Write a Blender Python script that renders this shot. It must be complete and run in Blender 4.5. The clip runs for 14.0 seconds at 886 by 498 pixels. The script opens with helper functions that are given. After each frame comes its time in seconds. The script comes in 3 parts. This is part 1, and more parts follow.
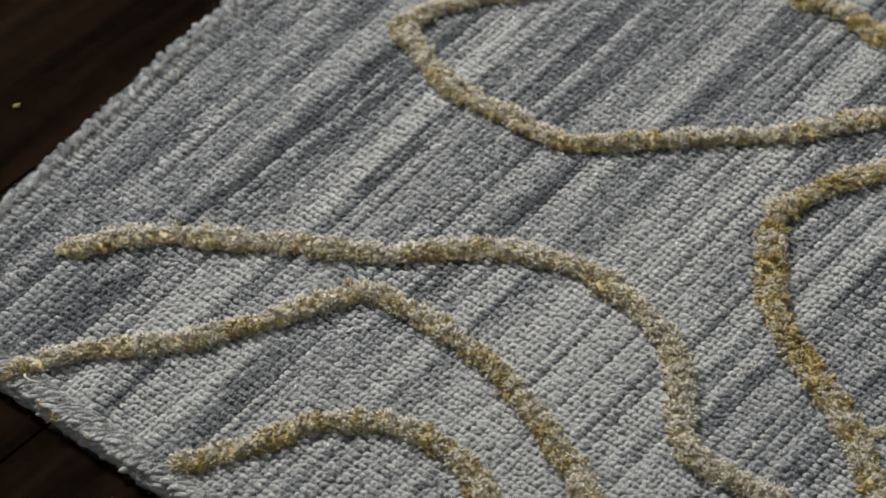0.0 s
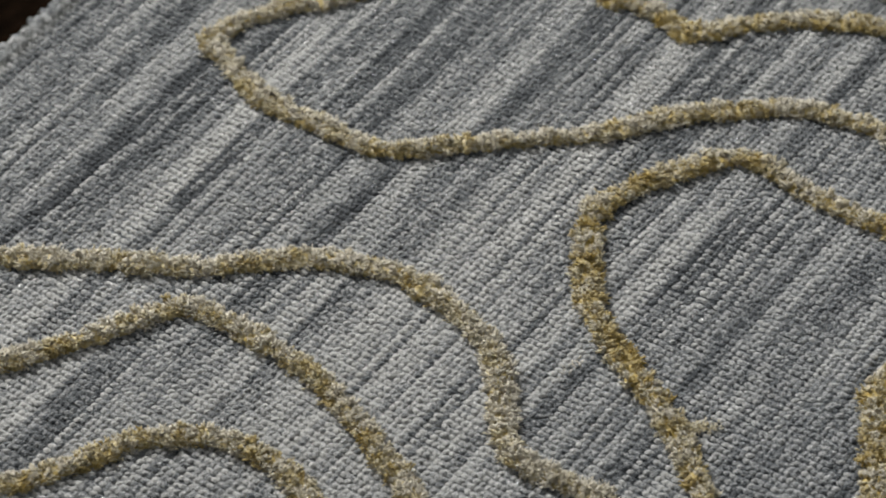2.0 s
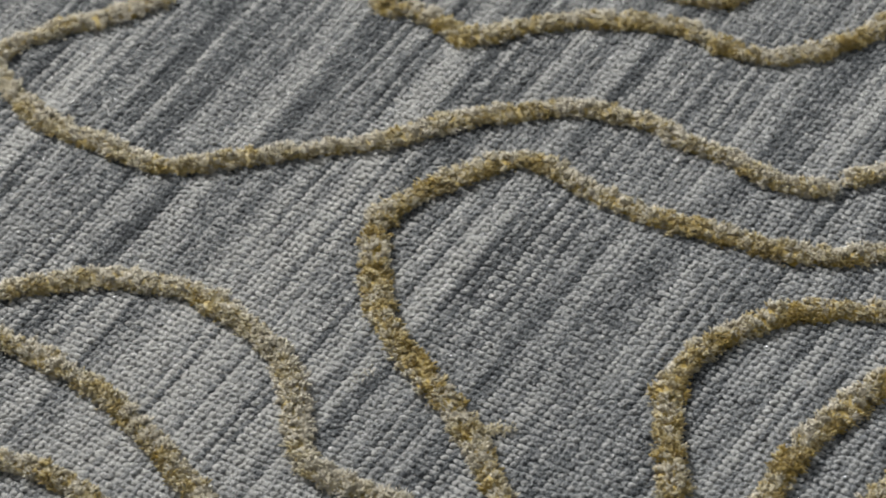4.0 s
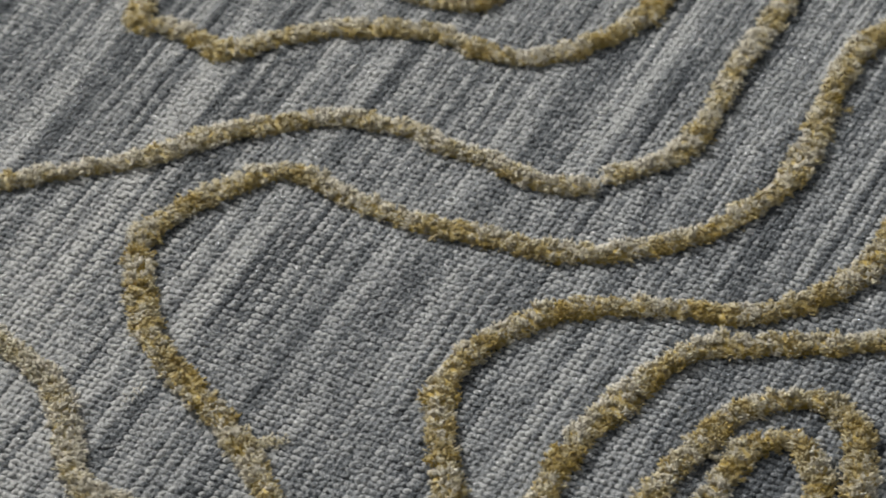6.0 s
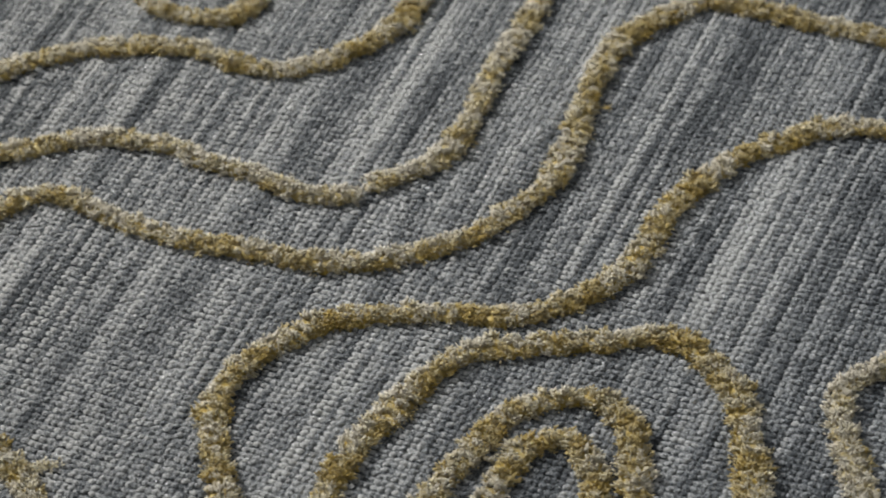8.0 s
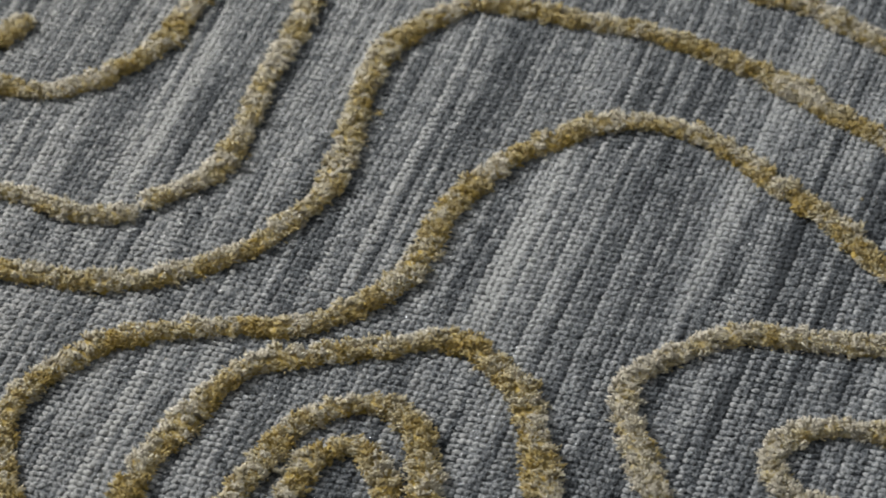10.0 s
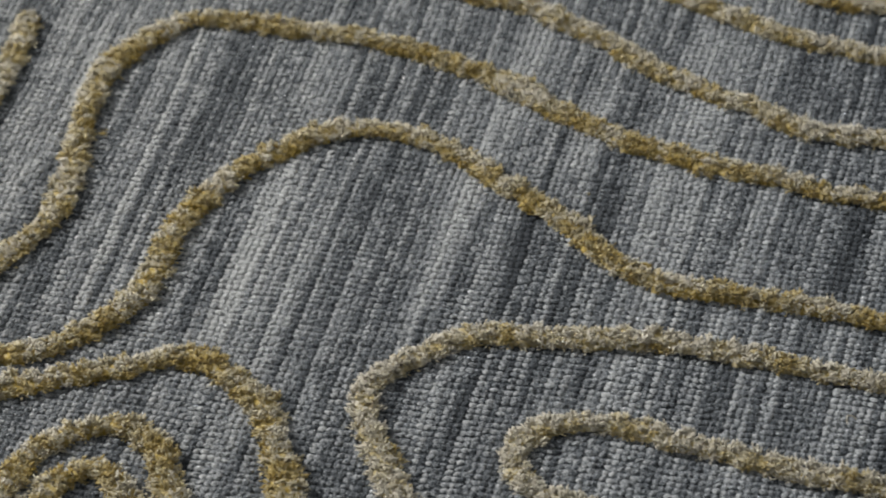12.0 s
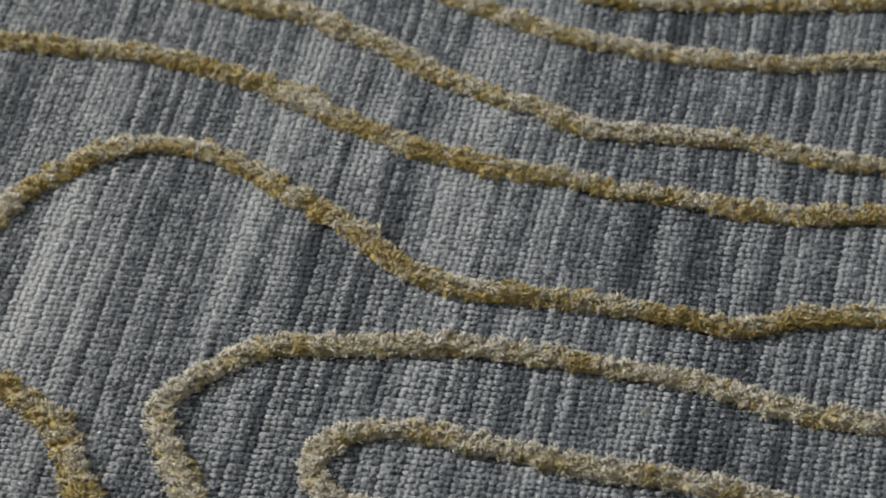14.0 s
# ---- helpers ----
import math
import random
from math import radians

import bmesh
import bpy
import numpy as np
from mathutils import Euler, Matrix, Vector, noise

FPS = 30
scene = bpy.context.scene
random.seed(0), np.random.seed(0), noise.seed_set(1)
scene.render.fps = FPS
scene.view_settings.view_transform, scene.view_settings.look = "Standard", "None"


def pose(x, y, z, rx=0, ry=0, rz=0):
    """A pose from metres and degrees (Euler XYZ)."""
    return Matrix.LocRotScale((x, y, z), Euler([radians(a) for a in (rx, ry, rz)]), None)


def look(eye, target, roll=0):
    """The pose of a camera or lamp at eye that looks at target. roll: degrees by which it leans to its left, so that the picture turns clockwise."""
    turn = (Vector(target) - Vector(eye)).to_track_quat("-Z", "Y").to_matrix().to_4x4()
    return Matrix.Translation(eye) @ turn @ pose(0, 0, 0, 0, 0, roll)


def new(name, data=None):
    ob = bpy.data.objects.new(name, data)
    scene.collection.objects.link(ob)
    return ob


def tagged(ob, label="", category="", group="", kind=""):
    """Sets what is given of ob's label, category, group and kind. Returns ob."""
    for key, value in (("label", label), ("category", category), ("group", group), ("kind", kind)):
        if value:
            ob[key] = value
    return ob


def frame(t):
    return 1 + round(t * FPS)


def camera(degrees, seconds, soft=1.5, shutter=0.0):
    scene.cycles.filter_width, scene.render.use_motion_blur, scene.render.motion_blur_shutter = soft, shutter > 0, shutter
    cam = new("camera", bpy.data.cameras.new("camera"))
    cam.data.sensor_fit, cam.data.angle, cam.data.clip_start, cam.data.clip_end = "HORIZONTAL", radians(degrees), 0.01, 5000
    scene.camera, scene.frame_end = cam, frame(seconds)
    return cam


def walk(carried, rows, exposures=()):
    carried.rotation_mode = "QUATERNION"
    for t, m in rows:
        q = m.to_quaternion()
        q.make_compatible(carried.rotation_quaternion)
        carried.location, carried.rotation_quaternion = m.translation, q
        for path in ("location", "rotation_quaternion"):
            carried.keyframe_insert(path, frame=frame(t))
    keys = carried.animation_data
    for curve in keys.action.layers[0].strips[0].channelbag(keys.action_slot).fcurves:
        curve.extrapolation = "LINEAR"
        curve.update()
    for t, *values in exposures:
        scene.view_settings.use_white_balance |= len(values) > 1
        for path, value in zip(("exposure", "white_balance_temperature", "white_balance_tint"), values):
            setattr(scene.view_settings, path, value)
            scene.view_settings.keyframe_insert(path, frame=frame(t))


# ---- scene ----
# A tripod head pans over a rug corner; long lens, about 1.6 m away.
cam = camera(13.5, 14.0, soft=1.7, shutter=0.4)
TRIPOD = (0.8436, -0.4467, 0.9983)
# seconds, turn of the head, angle up from straight down, roll
PAN = [
    (0.0, 38.04, 52.2, -1.47),
    (0.5, 37.14, 52.21, -1.46),
    (1.0, 36.19, 52.22, -1.45),
    (1.5, 35.35, 52.23, -1.39),
    (2.0, 34.49, 52.25, -1.39),
    (2.5, 33.45, 52.27, -1.39),
    (3.0, 32.48, 52.28, -1.37),
    (3.5, 31.43, 52.3, -1.34),
    (4.0, 30.37, 52.32, -1.32),
    (4.5, 29.26, 52.34, -1.29),
    (5.0, 28.12, 52.35, -1.27),
    (5.5, 26.98, 52.37, -1.21),
    (6.0, 25.81, 52.39, -1.18),
    (6.5, 24.59, 52.41, -1.12),
    (7.0, 23.39, 52.42, -1.12),
    (7.5, 22.35, 52.43, -1.06),
    (8.0, 21.29, 52.47, -1.07),
    (8.5, 20.29, 52.48, -1.07),
    (9.0, 19.32, 52.49, -1.16),
    (9.5, 18.21, 52.51, -1.21),
    (10.0, 17.02, 52.53, -1.23),
    (10.5, 16.0, 52.54, -1.24),
    (11.0, 14.67, 52.56, -1.32),
    (11.5, 13.19, 52.58, -1.23),
    (12.0, 11.84, 52.59, -1.14),
    (12.5, 10.8, 52.61, -1.08),
    (13.0, 9.84, 52.62, -1.07),
    (13.5, 8.81, 52.64, -1.06),
    (14.0, 7.78, 52.66, -1.02),
    ]
walk(cam, [(t, pose(*TRIPOD, 0, 0, turn) @ pose(0, 0, 0, down) @ pose(0, 0, 0, 0, 0, roll)) for t, turn, down, roll in PAN])
# a slightly open lens: the far side of the rug goes soft
cam.data.dof.use_dof = True
cam.data.dof.focus_distance, cam.data.dof.aperture_fstop = 1.57, 14.0

# ---- world and light: a dim room, daylight through one window opening ----
WINDOW = (-1.93, 1.45, 1.66)
WINDOW_W, WINDOW_H = 0.55, 0.70
world = bpy.data.worlds.new("daylight")
scene.world = world
world.use_nodes = True
wn = world.node_tree.nodes
sky = wn.new("ShaderNodeTexSky")
sky.sky_type = "NISHITA"
sky.sun_disc = False
sky.sun_elevation, sky.sun_rotation = radians(34), radians(-71)
world.node_tree.links.new(sky.outputs[0], wn["Background"].inputs["Color"])
wn["Background"].inputs["Strength"].default_value = 0.1
lamp = new("window_daylight", bpy.data.lights.new("window_daylight", "AREA"))
lamp.data.shape, lamp.data.size, lamp.data.size_y = "RECTANGLE", WINDOW_W, WINDOW_H
lamp.data.energy, lamp.data.color = 163.0, (1.0, 0.99, 0.968)
lamp.matrix_world = look(WINDOW, (0.35, 0.7, 0.0))

# ---- materials ----


def material(name, rough=0.9, spec=0.2):
    m = bpy.data.materials.new(name)
    m.use_nodes = True
    n = m.node_tree.nodes
    b = n["Principled BSDF"]
    b.inputs["Roughness"].default_value = rough
    b.inputs["Specular IOR Level"].default_value = spec
    return m, n, m.node_tree.links, b


def noise_node(n, links, vector, scale, detail=3.0, rough=0.6):
    t = n.new("ShaderNodeTexNoise")
    t.inputs["Scale"].default_value, t.inputs["Detail"].default_value, t.inputs["Roughness"].default_value = scale, detail, rough
    if vector is not None:
        links.new(vector, t.inputs["Vector"])
    return t


def maths(n, links, op, a, b, clamp=False):
    k = n.new("ShaderNodeMath")
    k.operation, k.use_clamp = op, clamp
    for i, v in enumerate((a, b)):
        if isinstance(v, (int, float)):
            k.inputs[i].default_value = v
        else:
            links.new(v, k.inputs[i])
    return k.outputs[0]


def ramp(n, links, fac, stops):
    r = n.new("ShaderNodeValToRGB")
    e = r.color_ramp.elements
    while len(e) < len(stops):
        e.new(0.5)
    for k, (p, c) in zip(e, stops):
        k.position, k.color = p, (*c, 1)
    links.new(fac, r.inputs["Fac"])
    return r.outputs["Color"]


def bump(n, links, b, height, strength, distance):
    k = n.new("ShaderNodeBump")
    k.inputs["Strength"].default_value, k.inputs["Distance"].default_value = strength, distance
    links.new(height, k.inputs["Height"])
    links.new(k.outputs[0], b.inputs["Normal"])


def let_through(m, n, links, b, colour, amount):
    """Wool fibres pass on some of the light that falls on their far side."""
    glow = n.new("ShaderNodeBsdfTranslucent")
    links.new(colour, glow.inputs["Color"])
    mix = n.new("ShaderNodeMixShader")
    mix.inputs[0].default_value = amount
    links.new(b.outputs[0], mix.inputs[1])
    links.new(glow.outputs[0], mix.inputs[2])
    links.new(mix.outputs[0], n["Material Output"].inputs["Surface"])


def yarn_material():
    """Space-dyed grey wool: a dye tone along the yarn, each stitch a little different, fibres within it."""
    m, n, links, b = material("grey_wool", 0.82, 0.45)
    tone = n.new("ShaderNodeAttribute")
    tone.attribute_name = "dye"
    obj = n.new("ShaderNodeTexCoord").outputs["Object"]
    fibre = noise_node(n, links, obj, 1900, 3, 0.7)
    strand = n.new("ShaderNodeMapping")
    strand.inputs["Scale"].default_value = (900, 320, 900)
    strand.inputs["Rotation"].default_value = (0, 0, 0.5)
    links.new(obj, strand.inputs["Vector"])
    ply = noise_node(n, links, strand.outputs[0], 1.0, 2)
    blotch = noise_node(n, links, obj, 55, 2)
    v = tone.outputs["Fac"]
    for k, amount in ((fibre, 2.2), (ply, 1.5), (blotch, 0.35)):
        v = maths(n, links, "ADD", v, maths(n, links, "MULTIPLY", maths(n, links, "SUBTRACT", k.outputs["Fac"], 0.5), amount))
    v = maths(n, links, "ADD", v, 0.0, True)
    colour = ramp(n, links, v, ((0.0, (0.035, 0.040, 0.045)), (0.30, (0.127, 0.1365, 0.144)), (0.62, (0.278, 0.284, 0.284)), (1.0, (0.425, 0.425, 0.410))))
    # the colour turns a little bluer towards one side of the rug
    across = n.new("ShaderNodeSeparateXYZ")
    links.new(obj, across.inputs[0])
    tint = n.new("ShaderNodeMix")
    tint.data_type, tint.blend_type = "RGBA", "MULTIPLY"
    tint.inputs["Factor"].default_value = 1.0
    links.new(colour, tint.inputs[6])
    links.new(ramp(n, links, across.outputs["X"], ((0.15, (1.0, 0.995, 0.985)), (0.75, (0.965, 1.0, 1.045)))), tint.inputs[7])
    links.new(tint.outputs[2], b.inputs["Base Color"])
    b.inputs["Sheen Weight"].default_value = 0.06
    # single lustrous fibres
    glint = noise_node(n, links, obj, 1150, 1)
    links.new(ramp(n, links, glint.outputs["Fac"], ((0.635, (0.85, 0.85, 0.85)), (0.68, (0.15, 0.15, 0.15)))), b.inputs["Roughness"])
    links.new(ramp(n, links, glint.outputs["Fac"], ((0.635, (0.22, 0.22, 0.22)), (0.68, (1.0, 1.0, 1.0)))), b.inputs["Specular IOR Level"])
    bump(n, links, b, maths(n, links, "ADD", fibre.outputs["Fac"], ply.outputs["Fac"]), 0.85, 0.0008)
    return m


def pile_material():
    """Cut pile of ivory and old-gold yarn: "dye" says how gold a yarn end is, shade at roots and flanks included."""
    m, n, links, b = material("cut_pile", 0.75, 0.3)
    tone = n.new("ShaderNodeAttribute")
    tone.attribute_name = "dye"
    obj = n.new("ShaderNodeTexCoord").outputs["Object"]
    fibre = noise_node(n, links, obj, 1100, 2)
    v = maths(n, links, "ADD", tone.outputs["Fac"], maths(n, links, "MULTIPLY", maths(n, links, "SUBTRACT", fibre.outputs["Fac"], 0.5), 0.5), True)
    colour = ramp(n, links, v, ((0.0, (0.62, 0.575, 0.475)), (0.32, (0.55, 0.49, 0.335)), (0.62, (0.455, 0.36, 0.15)), (1.0, (0.385, 0.275, 0.06))))
    links.new(colour, b.inputs["Base Color"])
    let_through(m, n, links, b, colour, 0.10)
    b.inputs["Sheen Weight"].default_value = 0.25
    glint = noise_node(n, links, obj, 420, 1)
    links.new(ramp(n, links, glint.outputs["Fac"], ((0.62, (0.85, 0.85, 0.85)), (0.72, (0.25, 0.25, 0.25)))), b.inputs["Roughness"])
    bump(n, links, b, fibre.outputs["Fac"], 0.5, 0.0005)
    return m


def floor_material():
    m, n, links, b = material("dark_stained_wood", 0.45, 0.0)
    obj = n.new("ShaderNodeTexCoord").outputs["Object"]
    mp = n.new("ShaderNodeMapping")
    mp.inputs["Scale"].default_value = (60, 4, 1)
    links.new(obj, mp.inputs["Vector"])
    grain = noise_node(n, links, mp.outputs[0], 1.0, 5)
    fine = noise_node(n, links, obj, 120, 3)
    v = maths(n, links, "ADD", maths(n, links, "MULTIPLY", grain.outputs["Fac"], 0.8), maths(n, links, "MULTIPLY", fine.outputs["Fac"], 0.2))
    wood = ramp(n, links, v, ((0.35, (0.0022, 0.0016, 0.0011)), (0.75, (0.0125, 0.0070, 0.0040))))
    links.new(wood, b.inputs["Base Color"])
    bump(n, links, b, grain.outputs["Fac"], 0.15, 0.001)
    return m


WOOL = yarn_material()
FLOOR = floor_material()
PILE = pile_material()

# ---- helpers for meshes ----


def mesh_object(name, verts, faces, mat, parent=None, dye=None, smooth=True):
    me = bpy.data.meshes.new(name)
    verts = np.asarray(verts, dtype=np.float32)
    faces = np.asarray(faces, dtype=np.int32)
    k = faces.shape[1]
    me.vertices.add(len(verts))
    me.vertices.foreach_set("co", verts.ravel())
    me.loops.add(faces.size)
    me.loops.foreach_set("vertex_index", faces.ravel())
    me.polygons.add(len(faces))
    me.polygons.foreach_set("loop_start", np.arange(0, faces.size, k, dtype=np.int32))
    me.polygons.foreach_set("use_smooth", np.full(len(faces), smooth))
    me.update(calc_edges=True)
    me.validate()
    if dye is not None:
        a = me.attributes.new("dye", "FLOAT", "POINT")
        a.data.foreach_set("value", np.asarray(dye, dtype=np.float32))
    me.materials.append(mat)
    ob = new(name, me)
    if parent is not None:
        ob.parent = parent
    return ob


rng = np.random.default_rng(7)


def value_noise(x, y, seed):
    """Smooth noise on a unit lattice, 0 to 1."""
    table = np.random.default_rng(seed).random((256, 256))
    xi, yi = np.floor(x).astype(int), np.floor(y).astype(int)
    fx, fy = x - xi, y - yi
    fx, fy = fx * fx * (3 - 2 * fx), fy * fy * (3 - 2 * fy)
    g = lambda a, b: table[a % 256, b % 256]
    return (g(xi, yi) * (1 - fx) + g(xi + 1, yi) * fx) * (1 - fy) + (g(xi, yi + 1) * (1 - fx) + g(xi + 1, yi + 1) * fx) * fy


# ---- floor: dark boards ----
ground = new("floor")
tagged(ground, "dark stained wooden floor boards under the rug", "floor", kind="structure")
RUG_DEEP = 0.0065


def board(x0, x1, y0, y1):
    bm = bmesh.new()
    bmesh.ops.create_cube(bm, size=1.0)
    for v in bm.verts:
        v.co = ((x0 + x1) / 2 + v.co.x * (x1 - x0), (y0 + y1) / 2 + v.co.y * (y1 - y0), -RUG_DEEP - 0.01 + v.co.z * 0.02)
    bmesh.ops.bevel(bm, geom=[e for e in bm.edges if all(v.co.z > -RUG_DEEP - 0.001 for v in e.verts)], offset=0.0006, segments=2, affect="EDGES")
    me = bpy.data.meshes.new("board")
    bm.to_mesh(me)
    bm.free()
    me.materials.append(FLOOR)
    ob = new("board", me)
    ob.parent = ground
    return ob


BOARD = 0.125
for i in range(-20, 25):
    board(-0.016 + i * BOARD + 0.00015, -0.016 + (i + 1) * BOARD - 0.00015, -2.4, 3.4)

# ---- plain walls that close the room ----
PLASTER, pn, pl, pb = material("plaster", 0.9, 0.1)
pl.new(ramp(pn, pl, noise_node(pn, pl, pn.new("ShaderNodeTexCoord").outputs["Object"], 3.0, 4).outputs["Fac"], ((0.3, (0.56, 0.57, 0.58)), (0.7, (0.62, 0.63, 0.64)))), pb.inputs["Base Color"])


def slab(name, lo, hi, mat, parent=None):
    v = [(x, y, z) for x in (lo[0], hi[0]) for y in (lo[1], hi[1]) for z in (lo[2], hi[2])]
    f = [(0, 1, 3, 2), (4, 6, 7, 5), (0, 4, 5, 1), (2, 3, 7, 6), (0, 2, 6, 4), (1, 5, 7, 3)]
    return mesh_object(name, v, f, mat, parent, smooth=False)


X0, X1, Y0, Y1, TOP, LOW = -1.90, 3.0, -2.4, 3.4, 2.6, -RUG_DEEP
wx, wy, wz = WINDOW
west = new("wall_west")
slab("pier", (X0 - 0.2, Y0, LOW), (X0, wy - WINDOW_W / 2, TOP), PLASTER, west)
slab("pier", (X0 - 0.2, wy + WINDOW_W / 2, LOW), (X0, Y1, TOP), PLASTER, west)
slab("parapet", (X0 - 0.2, wy - WINDOW_W / 2, LOW), (X0, wy + WINDOW_W / 2, wz - WINDOW_H / 2), PLASTER, west)
slab("lintel", (X0 - 0.2, wy - WINDOW_W / 2, wz + WINDOW_H / 2), (X0, wy + WINDOW_W / 2, TOP), PLASTER, west)
tagged(west, "plain plaster wall with a window opening", "wall", kind="structure")
for name, lo, hi in (("wall_east", (X1, Y0, LOW), (X1 + 0.2, Y1, TOP)), ("wall_north", (X0 - 0.2, Y1, LOW), (X1 + 0.2, Y1 + 0.2, TOP)), ("wall_south", (X0 - 0.2, Y0 - 0.2, LOW), (X1 + 0.2, Y0, TOP))):
    tagged(slab(name, lo, hi, PLASTER), "plain plaster wall of the room", "wall", kind="structure")
tagged(slab("ceiling", (X0 - 0.2, Y0 - 0.2, TOP), (X1 + 0.2, Y1 + 0.2, TOP + 0.2), PLASTER), "plain plaster ceiling of the room", "ceiling", kind="structure")

# ---- the rug ----
rug = new("rug")
tagged(rug, "grey space-dyed flatweave rug with raised ivory-gold contour lines", "rug")

# rug coordinates: u across the dyed streaks, v along them; hand weaving spreads a little
LEFT, NEAR = -0.152, 0.382


def lay(u, v):
    drawn_in = 0.05 * np.clip(0.60 - v, 0, 0.3) * np.clip(1 - (u - LEFT) / 0.08, 0, 1)
    return u + 0.145 * (u - 0.33) * (v - 0.7) + drawn_in, v - 0.12 * u + 0.047 * u * u


def waviness(x, y):
    return 0.0012 * (value_noise(x * 9 + 40, y * 9 + 40, 3) - 0.5)


PITCH_U, PITCH_V = 0.00305, 0.0037


def dye_and_light(u, v):
    """How light the dyed yarn is, 0 to 1: long thin streaks along v in several widths, over a broad falloff of
    brightness.
    """
    n1 = value_noise(u / 0.0032 + 500, v / 0.11 + 50, 11)
    n2 = value_noise(u / 0.009 + 500, v / 0.16 + 50, 12)
    n3 = value_noise(u / 0.028 + 500, v / 0.22 + 50, 13)
    t = 0.525 + (0.24 + 0.1 * np.clip(u - 0.2, 0, 0.6)) * (n1 - 0.5) + 0.26 * (n2 - 0.5) + 0.15 * (n3 - 0.5) - 0.03
    # single yarns that took the dye differently from their neighbours
    yarn = np.floor((u - LEFT) / PITCH_U) + 900
    t = t + 0.84 * (value_noise(yarn, v / 0.14 + 50, 14) - 0.5)
    # broad falloff of light put into the tone: lighter near left, darker right
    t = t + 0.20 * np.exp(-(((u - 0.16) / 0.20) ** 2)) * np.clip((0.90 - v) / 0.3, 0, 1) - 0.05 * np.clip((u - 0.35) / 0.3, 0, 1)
    # broad patches a little lighter or darker than the rest
    for c, d, wide, long_, amount in ((0.42, 0.95, 0.08, 0.10, -0.14), (0.14, 0.77, 0.06, 0.07, -0.13), (0.22, 0.48, 0.06, 0.06, 0.20)):
        t = t + amount * np.exp(-(((u - c) / wide) ** 2) - ((v - d) / long_) ** 2)
    for c, w, v0, v1, amount in STREAKS:
        t = t + 1.2 * amount * np.exp(-(((u - c) / w) ** 2)) * np.clip((v - v0) / 0.03, 0, 1) * np.clip((v1 - v) / 0.03, 0, 1)
    for u0, v0, u1, v1, w, amount in RUNS:
        along = (v - v0) / (v1 - v0)
        edge = np.clip(np.minimum(along, 1 - along) * abs(v1 - v0) / 0.012 + 0.5, 0, 1)
        t = t + 1.2 * amount * np.exp(-(((u - u0 - (u1 - u0) * along) / w) ** 2)) * edge
    return t


# (u, half width, from v, to v, lighter or darker)
STREAKS_A = [
    (-0.083, 0.0029, 0.49, 0.62, -0.28),
    (-0.060, 0.0038, 0.39, 0.50, -0.42),
    (-0.028, 0.0047, 0.36, 0.49, 0.28),
    (-0.022, 0.0038, 0.44, 0.54, 0.31),
    (0.137, 0.0043, 0.47, 0.62, 0.36),
    (0.060, 0.0024, 0.58, 0.69, -0.49),
    (0.166, 0.0029, 0.56, 0.65, 0.22),
    (0.210, 0.0029, 0.53, 0.64, -0.35),
    (-0.135, 0.0029, 0.47, 0.61, -0.28),
    (-0.141, 0.0038, 0.45, 0.61, 0.17),
    (-0.043, 0.0029, 0.56, 0.70, -0.28),
    (0.131, 0.0038, 0.59, 0.84, 0.33),
    (0.146, 0.0019, 0.60, 0.73, 0.28),
    (0.206, 0.0029, 0.52, 0.63, -0.42),
    (0.204, 0.0033, 0.63, 0.77, 0.28),
    (-0.060, 0.0038, 0.52, 0.70, -0.31),
]
STREAKS_B = [
    (0.209, 0.0024, 0.64, 0.73, -0.28),
    (0.132, 0.0029, 0.60, 0.74, 0.33),
    (0.199, 0.0038, 0.62, 0.73, 0.28),
    (0.217, 0.0024, 0.61, 0.74, -0.39),
    (0.287, 0.0029, 0.64, 0.80, 0.17),
    (0.315, 0.0029, 0.84, 0.98, 0.28),
    (0.326, 0.0038, 0.84, 0.95, -0.42),
    (0.361, 0.0038, 0.62, 0.75, 0.22),
    (0.329, 0.0057, 0.77, 0.86, -0.28),
    (0.247, 0.0024, 0.59, 0.71, -0.28),
    (0.312, 0.0033, 0.81, 1.00, 0.31),
    (0.373, 0.0038, 0.83, 1.03, 0.33),
    (0.428, 0.0021, 0.78, 1.05, 0.39),
    (0.395, 0.0029, 0.84, 0.93, -0.35),
    (0.488, 0.0057, 0.78, 0.97, 0.36),
    (0.486, 0.0038, 0.95, 1.06, 0.28),
    (0.362, 0.0038, 0.60, 0.73, 0.22),
    (0.492, 0.0047, 0.71, 0.80, 0.28),
]
STREAKS_C = [
    (0.442, 0.0029, 0.87, 0.97, -0.25),
    (0.349, 0.0029, 0.60, 0.70, -0.28),
    (0.275, 0.0038, 0.59, 0.72, 0.17),
    (0.425, 0.0024, 0.79, 1.03, 0.33),
    (0.381, 0.0029, 0.85, 1.05, 0.24),
    (0.488, 0.0047, 0.94, 1.05, 0.31),
    (0.575, 0.0047, 0.82, 0.96, 0.31),
    (0.518, 0.0038, 0.77, 0.87, -0.28),
    (0.599, 0.0029, 0.86, 0.95, -0.49),
    (0.646, 0.0038, 0.78, 0.86, -0.42),
    (0.475, 0.0029, 0.78, 0.88, -0.28),
    (0.528, 0.0029, 0.83, 0.95, -0.21),
    (0.603, 0.0038, 0.84, 0.95, -0.42),
    (0.662, 0.0029, 0.84, 0.99, 0.28),
    (0.740, 0.0043, 0.86, 0.98, -0.53),
    (0.753, 0.0038, 0.87, 0.98, 0.31),
    (0.764, 0.0038, 0.86, 0.97, -0.49),
]
